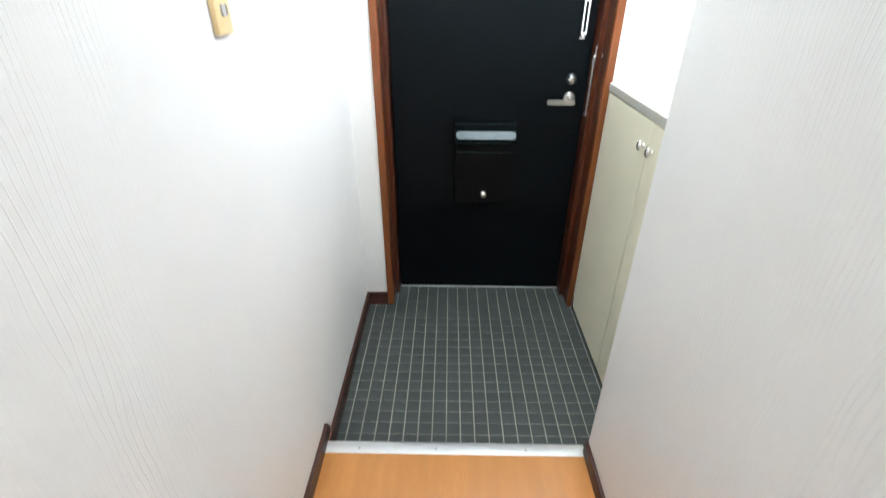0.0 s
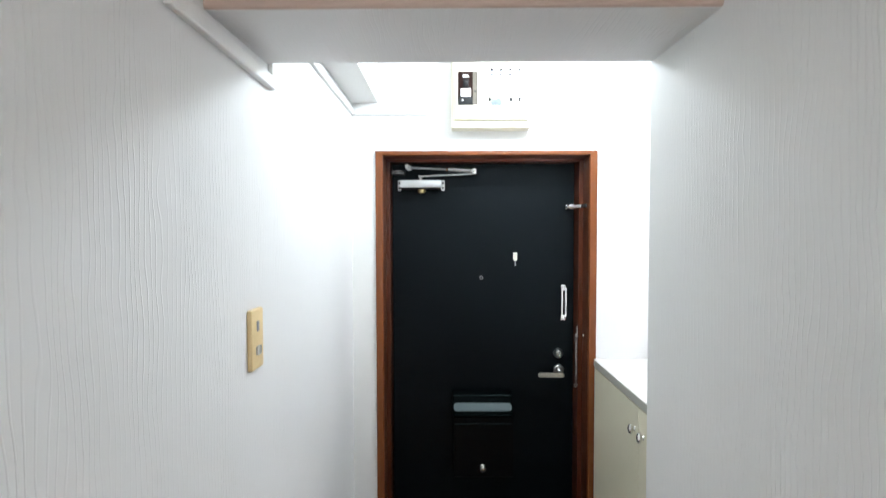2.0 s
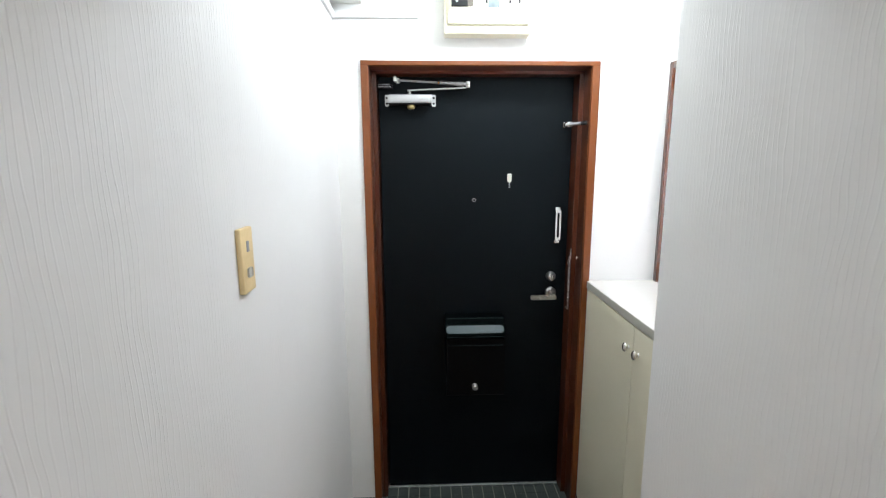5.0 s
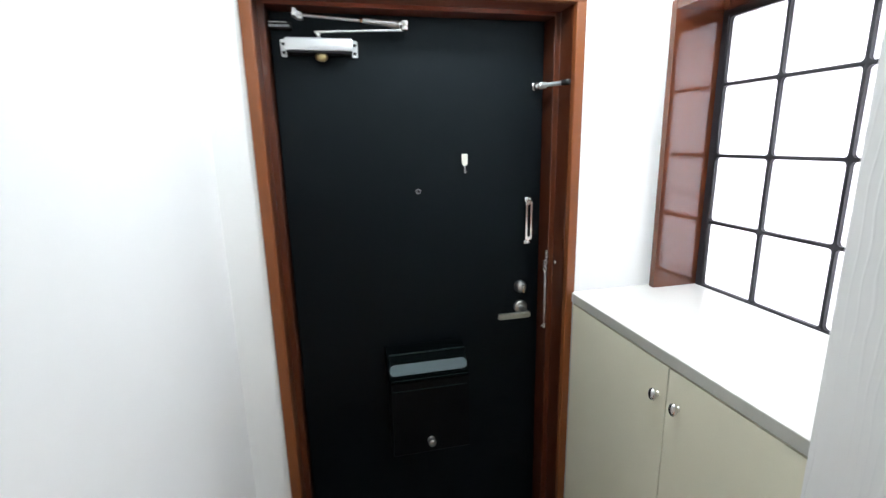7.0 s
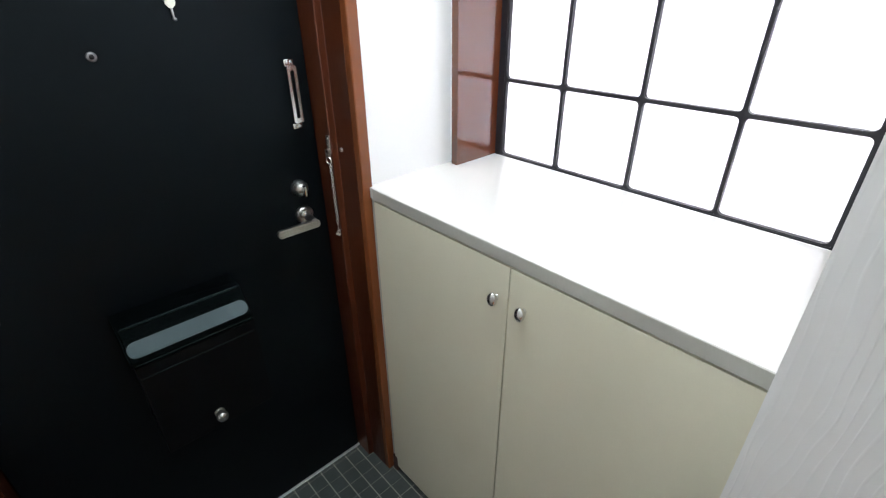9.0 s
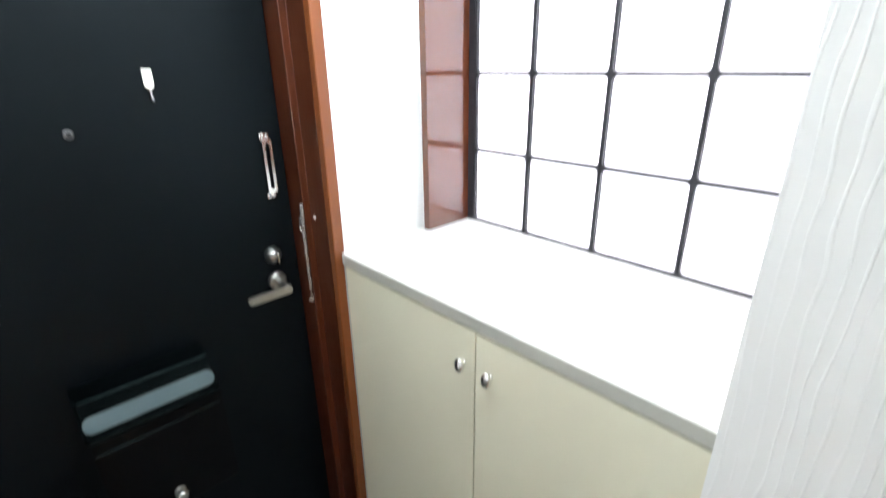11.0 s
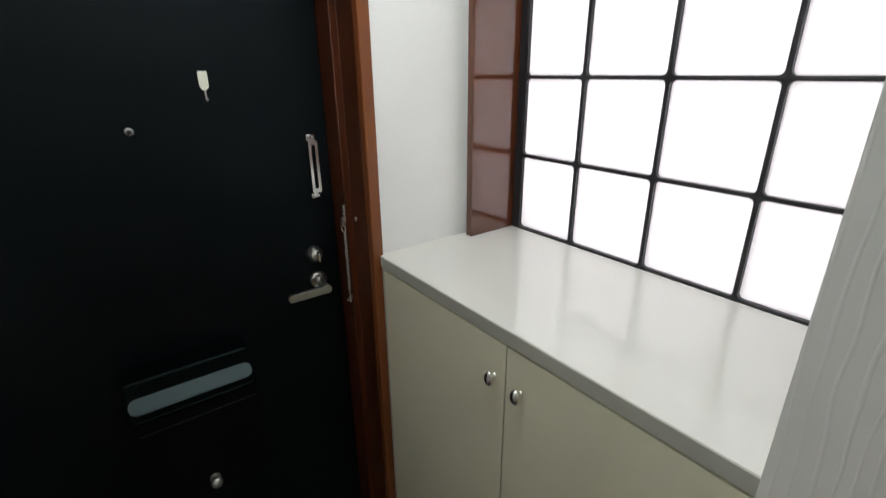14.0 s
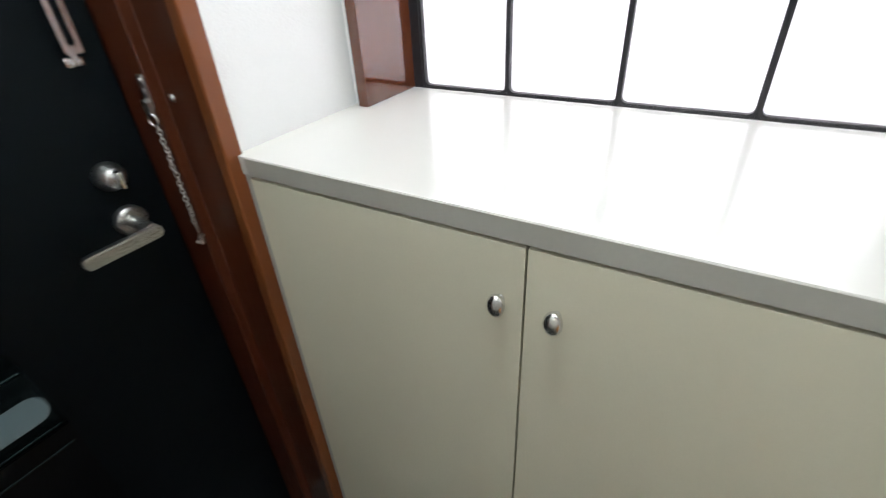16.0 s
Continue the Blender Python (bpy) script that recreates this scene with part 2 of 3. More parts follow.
def part(name, bm, material, parent=None, label="", smooth=True):
    me = bpy.data.meshes.new(name)
    bm.to_mesh(me)
    bm.free()
    me.materials.append(material)
    if smooth:
        me.polygons.foreach_set("use_smooth", [True] * len(me.polygons))
        me.set_sharp_from_angle(angle=radians(55 if name in ROUNDED else 22))
    ob = new(name, me)
    if parent is not None:
        ob.parent = parent
        ob.matrix_parent_inverse = parent.matrix_world.inverted()
    return tagged(ob, label)


def thing(name, label, category, place, group="", kind=""):
    ob = new(name)
    ob.location, ob.empty_display_size = place, 0.05
    bpy.context.view_layer.update()
    return tagged(ob, label, category, group, kind)


def setting(name, bm, material, label):
    return tagged(part(name, bm, material, None, label, False), kind="structure")


NEW = bmesh.new

# ---- the place: plan in metres, z = 0 on the tiles ----
LEFT, RIGHT, STEP, FRONT = -0.145, 0.678, 0.978, 1.852      # hall walls, edge of the raised floor, door wall
HALL, TOP, BACK = 0.09, 2.34, -1.7
LEAF = 2.0                                                 # face of the door leaf
SIDE = 1.12                                                # wall with the window
CAB = 0.8360                                               # front of the shoe cabinet
LIP = 0.8370                                               # front edge of the counter
DECK = 1.0365                                               # top of the counter

setting("wall_left", box(NEW(), LEFT - 0.12, LEFT, BACK, FRONT + 0.3, -0.06, TOP), PAPER, "white wallpaper wall with embossed wavering upright ridges")
setting("wall_right", box(NEW(), RIGHT, SIDE + 0.4, BACK, STEP - 0.011, -0.06, TOP), PAPER, "white wallpaper partition wall with embossed upright ridges")
setting("wall_back", box(NEW(), LEFT, RIGHT, BACK - 0.12, BACK, -0.06, TOP), PAPER, "white wallpaper wall closing the hall")
bm = NEW()
box(bm, LEFT, -0.038, FRONT, FRONT + 0.3, -0.06, TOP)
box(bm, 0.841, SIDE, FRONT, FRONT + 0.3, -0.06, TOP)
box(bm, -0.038, 0.841, FRONT, FRONT + 0.3, 1.872, TOP)
setting("wall_front", bm, PLAIN_PAPER, "white wallpaper wall around the entrance door")
bm = NEW()
box(bm, SIDE, SIDE + 0.4, STEP - 0.008, FRONT + 0.3, -0.06, DECK - 0.0300)
box(bm, SIDE, SIDE + 0.4, STEP - 0.008, FRONT + 0.3, 1.866, TOP)
box(bm, SIDE, SIDE + 0.4, 1.836, FRONT + 0.3, DECK - 0.0300, 1.866)
box(bm, SIDE, SIDE + 0.4, STEP - 0.008, 0.985, DECK - 0.0300, 1.866)
setting("wall_window", bm, PLAIN_PAPER, "white wallpaper wall around the lattice window")
setting("ceiling", box(NEW(), LEFT - 0.12, SIDE + 0.4, BACK - 0.12, FRONT + 0.3, TOP, TOP + 0.1), CEILING, "white papered ceiling")
bm = NEW()
prism(bm, [(0.7125, 1.9045), (STEP - 0.013, 1.9125), (STEP - 0.009, 1.9165), (STEP - 0.009, TOP), (0.7115, TOP), (0.7115, 1.9060)], lambda u, v, w: (LEFT + w, u, v), RIGHT - LEFT)
setting("ceiling_beam", bm, PAPER_LEVEL, "wallpapered beam across the hall under the ceiling")
bm = NEW()
prism(bm, [(0.7115, 1.9055), (0.7090, 1.9062), (0.7070, 1.9080), (0.7060, 1.9110), (0.7060, TOP), (0.7115, TOP)], lambda u, v, w: (LEFT + w, u, v), RIGHT - LEFT)
setting("beam_face", bm, BEAM_FACE, "pinkish beige papered face of the beam")
setting("soffit", box(NEW(), LEFT, -0.035, STEP - 0.01, FRONT, 2.076, TOP, 0.003), PLAIN_PAPER, "boxed-in duct along the wall under the ceiling")
setting("floor_hall", box(NEW(), LEFT, RIGHT, BACK, STEP - 0.012, -0.02, HALL), FLOOR_WOOD, "orange-brown wood laminate hall floor")
setting("step_riser", box(NEW(), LEFT, RIGHT, STEP - 0.012, STEP + 0.012, -0.02, HALL - 0.012), BASE, "dark brown riser of the entrance step")

# skirting boards
bm = NEW()
prism(bm, [(BACK, HALL), (1.030, HALL), (1.028, HALL + 0.030), (1.014, HALL + 0.056), (1.000, HALL + 0.050), (BACK, HALL + 0.050)], lambda u, v, w: (LEFT + w, u, v), 0.012)
setting("baseboard_hall_left", bm, BASE, "dark brown skirting board with a pointed end")
setting("baseboard_hall_right", box(NEW(), RIGHT - 0.012, RIGHT, BACK, STEP - 0.010, HALL, HALL + 0.050, 0.002), BASE, "dark brown skirting board")
setting("baseboard_entrance_left", box(NEW(), LEFT, LEFT + 0.011, STEP + 0.012, FRONT, -0.004, 0.066, 0.002), BASE, "dark brown skirting board beside the tiles")
setting("baseboard_entrance_front", box(NEW(), LEFT + 0.011, -0.044, FRONT - 0.012, FRONT, -0.004, 0.066, 0.002), BASE, "short dark brown skirting board beside the door frame")
setting("baseboard_cabinet", box(NEW(), 0.835, 0.858, 1.816, 1.838, -0.004, 0.066, 0.003), BASE, "small dark brown skirting end beside the cabinet")

# aluminium edge of the step
strip = thing("step_edge_strip", "bright aluminium nosing strip screwed on the step edge", "edge strip", (0.27, STEP, HALL))
bm = NEW()
prism(bm, [(0.950, HALL + 0.0005), (0.950, HALL + 0.002), (0.984, HALL + 0.0035), (0.993, HALL + 0.001), (0.995, HALL - 0.010), (0.9925, HALL - 0.010), (0.990, HALL - 0.001), (0.984, HALL + 0.0005)],
      lambda u, v, w: (LEFT + 0.004 + w, u, v), RIGHT - LEFT - 0.008)
part("nosing", bm, ALU, strip)
for x in (-0.03, 0.21, 0.49):
    part("screw", ball(NEW(), (x, 0.968, HALL + 0.003), 0.0035, (1, 1, 0.4), 10), STEEL, strip)

# door frame
frame_wood = thing("door_frame", "glossy red-brown varnished wooden frame around the entrance door", "door frame", (0.4, 1.9, 0), kind="structure")


def jamb(x_edge, side, casing):
    """Casing, or the rebated lining behind it; side is +1 where the frame lies to larger x."""
    pts = [(0.0185, 1.862), (0.0185, 1.8455), (0.0195, 1.8432), (0.0218, 1.842), (0.045, 1.842), (0.0472, 1.8432), (0.048, 1.8455), (0.048, 2.035), (0.030, 2.035), (0.030, 1.862)] if casing else [(0, 2.035), (0, 1.938), (0.002, 1.936), (0.0165, 1.936), (0.018, 1.9345), (0.018, 1.8625), (0.0295, 1.8625), (0.0295, 2.035)]
    bm = NEW()
    prism(bm, [(x_edge + side * u, v) for u, v in pts], lambda u, v, w: (u, v, w), 1.882)
    return bm


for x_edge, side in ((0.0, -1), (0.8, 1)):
    part("jamb", jamb(x_edge, side, False), LINING, frame_wood, "varnished lining, its shade painted as a darker brown")
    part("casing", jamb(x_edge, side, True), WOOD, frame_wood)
bm = NEW()
prism(bm, [(2.035, 1.852), (1.938, 1.852), (1.936, 1.854), (1.936, 1.8625), (1.8625, 1.8635), (1.8625, 1.872), (2.035, 1.872)], lambda u, v, w: (-0.0175 + w, u, v), 0.835)
part("head", bm, WOOD_LEVEL, frame_wood, "dark red-brown polished underside")
bm = NEW()
prism(bm, [(1.8620, 1.8640), (1.8450, 1.8640), (1.8420, 1.8655), (1.8405, 1.8675), (1.8405, 1.8795), (1.8425, 1.8815), (1.8620, 1.8815)], lambda u, v, w: (-0.0455 + w, u, v), 0.891)
part("head_casing", bm, WOOD, frame_wood)
setting("threshold", box(NEW(), 0.0, 0.8, 1.9955, 2.03, -0.02, 0.004, 0.001), ALU, "thin metal door sill")

# added panel, keeps sky light out of the slits round the leaf
setting("door_backing", box(NEW(), -0.3, 1.1, 2.16, 2.26, -0.06, TOP), SHADOW_GAP, "unseen dark panel added behind the door to block the sky")

# door leaf
door = thing("door_1", "closed black painted steel entrance door with a letter box", "door", (0.4, LEAF, 0), kind="structure")
bm = NEW()
box(bm, 0.003, 0.797, LEAF, LEAF + 0.04, 0.008, 1.851, 0.002)
part("leaf", bm, DOOR, door)

# peephole
peep = part("peephole", turned(NEW(), (0.392, LEAF, 1.355), (0, -1, 0), [(0, 0.0085), (0.003, 0.0085), (0.005, 0.007), (0.005, 0.0048)]), DULL, door, "small steel peephole ring")
part("lens", turned(NEW(), (0.392, LEAF - 0.0045, 1.355), (0, -1, 0), [(0, 0.0047), (0.0015, 0.003), (0.002, 0.0005)], 16), BLACK, peep)

# lock and lever
lock = part("lock_rosette", turned(NEW(), (0.730, LEAF, 1.021), (0, -1, 0), [(0, 0.0212), (0.010, 0.0212), (0.016, 0.0190), (0.024, 0.0140), (0.026, 0.012)]), STEEL, door, "round satin steel lock cover")
part("thumb_turn", box(NEW(), 0.7265, 0.7335, LEAF - 0.041, LEAF - 0.024, 1.0080, 1.0340, 0.002), CHROME, lock)
ros = part("lever_rosette", turned(NEW(), (0.732, LEAF, 0.948), (0, -1, 0), [(0, 0.0235), (0.009, 0.0235), (0.013, 0.0205), (0.013, 0.012)]), STEEL, door)
part("lever_neck", rod(NEW(), (0.732, LEAF - 0.006, 0.948), (0.732, LEAF - 0.058, 0.944), 0.0095), STEEL, ros)
bm = NEW()
prism(bm, rounded(0.633, 0.744, 0.930, 0.950, 0.0075, 5), lambda u, v, w: (u, LEAF - 0.052 - w, v), 0.013)
bmesh.ops.bevel(bm, geom=[e for e in bm.edges if abs(e.verts[0].co.y - e.verts[1].co.y) < 1e-6], offset=0.002, segments=2, affect="EDGES")
part("lever", bm, STEEL, ros, "flat satin steel door lever")

# letter box
bm = NEW()
prism(bm, [(LEAF, 0.512), (1.906, 0.512), (1.900, 0.518), (1.900, 0.772), (LEAF, 0.772)], lambda u, v, w: (0.270 + w, u, v), 0.250)
letter = part("letter_box", bm, BOX_FRONT, door, "black steel letter box")
bm = NEW()
prism(bm, [(LEAF, 0.774), (1.899, 0.774), (1.8955, 0.777), (1.8945, 0.782), (1.8945, 0.788), (1.896, 0.793), (1.899, 0.7985), (1.920, 0.826), (1.924, 0.8315), (1.928, 0.838), (1.931, 0.848), (1.935, 0.853), (1.941, 0.855), (LEAF, 0.857)], lambda u, v, w: (0.265 + w, u, v), 0.254)
bmesh.ops.bevel(bm, geom=[e for e in bm.edges if abs(e.verts[0].co.x - e.verts[1].co.x) < 1e-6 and e.verts[0].co.y < 1.95 and e.verts[1].co.y < 1.95], offset=0.004, segments=3, affect="EDGES")
part("lid", bm, DOOR_BOX, letter, "glossy black letter box lid")
# pale strip on the lid bevel paints the ceiling's reflection
bm = NEW()
slope = Matrix.Translation((0.3915, 1.9085, 0.8120)) @ Matrix.Rotation(math.atan2(0.029, 0.022), 4, "X")
prism(bm, rounded(-0.1235, 0.1235, -0.0175, 0.0175, 0.016, 8), lambda u, v, w: slope @ Vector((u, v, w)), 0.0035)
bmesh.ops.bevel(bm, geom=list(bm.edges), offset=0.0014, segments=2, affect="EDGES")
part("bevel_reflection", bm, LID_REFLECTION, letter, "slate grey strip with rounded ends, painting the reflection on the lid bevel")
# thin rods added to draw highlight lines along lid and box edges
for z, y, r in ((0.8535, 1.9345, 0.0026), (0.7830, 1.8950, 0.0016), (0.7430, 1.8995, 0.0014)):
    part("highlight_rod", rod(NEW(), (0.272, y, z), (0.513, y, z), r, seg=12), HIGHLIGHT_ROD, letter)
part("knob", turned(NEW(), (0.391, 1.901, 0.560), (0, -1, 0), [(0, 0.0120), (0.003, 0.0120), (0.005, 0.0085), (0.012, 0.0080), (0.015, 0.0125), (0.021, 0.0135), (0.027, 0.0110), (0.029, 0.005)]), STEEL, letter, "small steel knob")

# door guard receiver: slotted bar
guard = thing("door_guard_bar", "chrome slotted door guard bar screwed to the black door", "door guard", (0.75, LEAF, 1.18))
bm = NEW()
outer, inner = rounded(0.7385, 0.7615, 1.184, 1.310, 0.004, 4), rounded(0.7455, 0.7545, 1.194, 1.300, 0.0044, 4)
lay = []
for pts, w in ((outer, 0.012), (inner, 0.012), (inner, 0.022), (outer, 0.022)):
    lay.append([bm.verts.new((u, LEAF - w, v)) for u, v in pts])
for a, b in zip(lay, lay[1:] + lay[:1]):
    for i in range(len(a)):
        bm.faces.new((a[i], a[(i + 1) % len(a)], b[(i + 1) % len(a)], b[i]))
bmesh.ops.recalc_face_normals(bm, faces=bm.faces)
part("slotted_bar", bm, CHROME, guard)
for z0, z1, zs in ((1.306, 1.323, 1.317), (1.168, 1.180, 1.174)):
    part("bracket", box(NEW(), 0.7385, 0.7615, LEAF - 0.012 if z0 > 1.25 else LEAF - 0.010, LEAF, z0, z1, 0.002), CHROME, guard)
    for x in (0.745, 0.755):
        part("screw", ball(NEW(), (x, LEAF - 0.012, zs), 0.003, (1, 0.5, 1), 10), STEEL, guard)
part("pin", box(NEW(), 0.746, 0.754, LEAF - 0.014, LEAF, 1.178, 1.188), CHROME, guard)

# swing bar guard
bar = thing("door_stop_bar", "chrome swing bar with a black rubber tip on the door", "door guard", (0.77, LEAF, 1.66))
part("base_plate", box(NEW(), 0.760, 0.780, LEAF - 0.005, LEAF, 1.652, 1.674, 0.002), CHROME, bar)
part("swivel", ball(NEW(), (0.770, LEAF - 0.016, 1.663), 0.0115), CHROME, bar)
part("arm", turned(NEW(), (0.770, LEAF - 0.018, 1.663), (0.028, -0.135, -0.004), [(0, 0.006), (0.014, 0.007), (0.018, 0.0105), (0.024, 0.0105), (0.026, 0.0075), (0.030, 0.0095), (0.038, 0.0095), (0.041, 0.0066), (0.120, 0.0062), (0.123, 0.005)]), ALU, bar)
part("rubber_tip", turned(NEW(), (0.7946, 1.8635, 1.6595), (0.028, -0.135, -0.004), [(0, 0.0078), (0.022, 0.0085), (0.026, 0.006)]), BLACK, bar)

# adhesive hook
hook = thing("adhesive_hook", "small white adhesive hook on the black door", "hook", (0.540, LEAF, 1.43))
bm = NEW()
prism(bm, [(0.5315, 1.463), (0.5330, 1.465), (0.5475, 1.465), (0.5490, 1.463), (0.5490, 1.435), (0.5470, 1.432), (0.5430, 1.428), (0.5370, 1.428), (0.5335, 1.432), (0.5315, 1.435)], lambda u, v, w: (u, LEAF - w, v), 0.0045)
part("plate", bm, HOOK_WHITE, hook)
part("hook_wire", rod(NEW(), (0.540, LEAF - 0.004, 1.4280), (0.540, LEAF - 0.005, 1.4110), 0.0022, seg=10), STEEL, hook)
part("hook_tip", ball(NEW(), (0.540, LEAF - 0.009, 1.4095), 0.004, (1, 1.3, 0.8), 12), STEEL, hook)

# door closer
closer = thing("door_closer", "silver door closer with a folded arm above the door", "door closer", (0.13, LEAF, 1.737))
part("body", box(NEW(), 0.042, 0.216, 1.938, LEAF - 0.003, 1.7440, 1.7740, 0.002, 3), SILVER, closer)
# black plate below the body, shade put into its colour
part("underside", box(NEW(), 0.044, 0.214, 1.941, LEAF - 0.003, 1.7395, 1.7437, 0.001), BLACK, closer, "thin black plate that paints the shade under the body")
part("top_ridge", box(NEW(), 0.047, 0.216, 1.940, LEAF - 0.004, 1.7742, 1.7765, 0.001), GREY, closer)
for x0, x1 in ((0.027, 0.042), (0.216, 0.232)):
    bm = NEW()
    prism(bm, rounded(x0, x1, 1.7360, 1.7810, 0.004, 4), lambda u, v, w: (u, LEAF - w, v), 0.006)
    pl = part("mounting_plate", bm, SILVER, closer)
    for z in (1.7470, 1.7690):
        part("screw", turned(NEW(), ((x0 + x1) / 2, LEAF - 0.0055, z), (0, -1, 0), [(0, 0.0045), (0.0015, 0.0045), (0.0028, 0.003), (0.003, 0.001)], 12), BLACK, pl)
part("valve_knob", turned(NEW(), (0.133, 1.966, 1.7410), (0, 0, -1), [(0, 0.0135), (0.006, 0.0170), (0.013, 0.0165), (0.018, 0.0120), (0.0205, 0.005)], 18), BRASS, closer, "brass valve knob")
part("spindle", turned(NEW(), (0.128, 1.966, 1.7740), (0, 0, 1), [(0, 0.010), (0.006, 0.010), (0.007, 0.006), (0.014, 0.006), (0.015, 0.0075), (0.021, 0.0075), (0.022, 0.004)], 18), STEEL, closer)
bm = NEW()
prism(bm, [(0.119, -0.0065), (0.119, 0.0065), (0.366, 0.0045), (0.366, -0.0045)], lambda u, v, w: (u, 1.964 - 0.10 * (u - 0.119) + v, 1.7915 + (u - 0.119) * 0.030 + w), 0.0045)
part("lower_arm", bm, STEEL, closer)
part("upper_arm_rod", rod(NEW(), (0.088, 1.925, 1.8260), (0.245, 1.930, 1.8180), 0.0038, seg=12), SILVER, closer)
part("lock_nut", turned(NEW(), (0.238, 1.930, 1.8195), (0.157, 0.005, -0.0105), [(0, 0.0055), (0.001, 0.0066), (0.006, 0.0066), (0.007, 0.0055)], 6), CHROME, closer)
part("upper_arm_sleeve", turned(NEW(), (0.246, 1.930, 1.8188), (0.105, 0.006, -0.0065), [(0, 0.0052), (0.002, 0.0066), (0.060, 0.0072), (0.075, 0.0086), (0.098, 0.0092)], 16), SILVER, closer)
part("elbow", turned(NEW(), (0.358, 1.938, 1.7985), (0, 0, 1), [(0, 0.0085), (0.002, 0.0105), (0.010, 0.0110), (0.011, 0.0090), (0.013, 0.0115), (0.024, 0.0115), (0.026, 0.0085)], 20), CHROME, closer)
part("elbow_screw", turned(NEW(), (0.344, 1.9285, 1.8135), (0, -1, 0), [(0, 0.0058), (0.0015, 0.0058), (0.0025, 0.0035)], 14), STEEL, closer)
shoe = part("arm_shoe", box(NEW(), 0.067, 0.080, 1.912, 1.937, 1.8200, 1.8410, 0.003), STEEL, closer)
part("shoe_cheek", turned(NEW(), (0.084, 1.925, 1.8140), (0, 0, 1), [(0, 0.006), (0.002, 0.0090), (0.008, 0.0095), (0.012, 0.0075), (0.018, 0.0075), (0.020, 0.0050)], 16), STEEL, shoe)
hinge = part("hinge_cover", box(NEW(), 0.002, 0.060, 1.972, LEAF, 1.8035, 1.8200, 0.003), BLACK, door, "small ribbed steel hinge cover")
for k in range(10):
    part("rib", box(NEW(), 0.005 + k * 0.0052, 0.0078 + k * 0.0052, 1.9685, 1.974, 1.8060, 1.8125, 0.0006, 1), SILVER, hinge)
part("hinge_edge", box(NEW(), 0.003, 0.050, 1.9700, 1.974, 1.8172, 1.8196, 0.0006, 1), STEEL, hinge)

# door chain on the jamb
chain = thing("door_chain", "thin chrome security chain hanging on the door jamb", "door chain", (0.797, 1.95, 0.90))
part("hanger_plate", box(NEW(), 0.7965, 0.800, 1.9365, 1.9505, 1.1060, 1.1520, 0.001), CHAIN, chain)
for z in (1.1440, 1.1300):
    part("screw", ball(NEW(), (0.796, 1.9435, z), 0.0035, (0.5, 1, 1), 10), CHAIN, chain)
bm = NEW()
prism(bm, rounded(1.9365, 1.9505, 1.0980, 1.1200, 0.006, 4), lambda u, v, w: (0.7965 - w, u, v), 0.006)
part("hanger_hook", bm, CHAIN, chain)


def ring(place, major, minor, turn, squash=1.0):
    bm = NEW()
    n, k = 14, 6
    m = Matrix.Translation(place) @ turn @ Matrix.Diagonal((1, squash, 1, 1))
    rows = [[bm.verts.new(m @ Vector(((major + minor * math.cos(2 * math.pi * j / k)) * math.cos(2 * math.pi * i / n), (major + minor * math.cos(2 * math.pi * j / k)) * math.sin(2 * math.pi * i / n), minor * math.sin(2 * math.pi * j / k)))) for j in range(k)] for i in range(n)]
    for i in range(n):
        for j in range(k):
            bm.faces.new((rows[i][j], rows[(i + 1) % n][j], rows[(i + 1) % n][(j + 1) % k], rows[i][(j + 1) % k]))
    return bm


part("ring", ring((0.791, 1.938, 1.0920), 0.0085, 0.0015, pose(0, 0, 0, 0, 90, 10)), CHAIN, chain)
z = 1.0810
for k in range(25):
    part("chain_link", ring((0.7925 + 0.0006 * math.sin(k * 1.3), 1.9355 + 0.001 * math.sin(k * 0.9), z), 0.0031, 0.0008, pose(0, 0, 0, 90, 0, 45 + 90 * (k % 2)), 1.45), CHAIN, chain)
    z -= 0.0066
part("end_loop", ring((0.7925, 1.9355, 0.9120), 0.0075, 0.0014, pose(0, 0, 0, 90, 0, 60), 1.2), CHAIN, chain)
part("end_bar", rod(NEW(), (0.7815, 1.927, 0.8990), (0.8035, 1.943, 0.8990), 0.0036, seg=12), CHAIN, chain)
part("end_plug", rod(NEW(), (0.7925, 1.935, 0.8880), (0.7925, 1.935, 0.9040), 0.0042, seg=12), CHAIN, chain)
keep = thing("jamb_screw", "small chrome screw head on the door jamb", "screw", (0.818, 1.917, 1.118))
part("head", turned(NEW(), (0.8185, 1.917, 1.118), (-1, 0, 0), [(0, 0.0060), (0.002, 0.0060), (0.0042, 0.0042), (0.005, 0.001)], 14), CHAIN, keep)

# switch on the hall wall
switch = thing("light_switch", "beige two-gang light switch plate on the wallpaper wall", "light switch", (LEFT, 0.89, 1.2740))
part("plate", box(NEW(), LEFT - 0.001, LEFT + 0.010, 0.8480, 0.9030, 1.2790, 1.3980, 0.003, 3), BEIGE, switch)
part("pilot_window", box(NEW(), LEFT + 0.0095, LEFT + 0.0115, 0.8700, 0.8800, 1.3540, 1.3740, 0.0008), GREY, switch, "dark pilot lamp window")
part("button", box(NEW(), LEFT + 0.0095, LEFT + 0.012, 0.8650, 0.8850, 1.3070, 1.3250, 0.004), surface("pale_grey_button", (0.50, 0.49, 0.46), 0.4, vary=0.03), switch, "pale push button")

# breaker box over the door
panel = thing("breaker_box", "ivory plastic breaker panel over the entrance door", "breaker box", (0.42, FRONT, 1.9565))
part("base", box(NEW(), 0.260, 0.570, 1.786, FRONT, 1.9600, 2.2715, 0.006, 3), IVORY, panel)
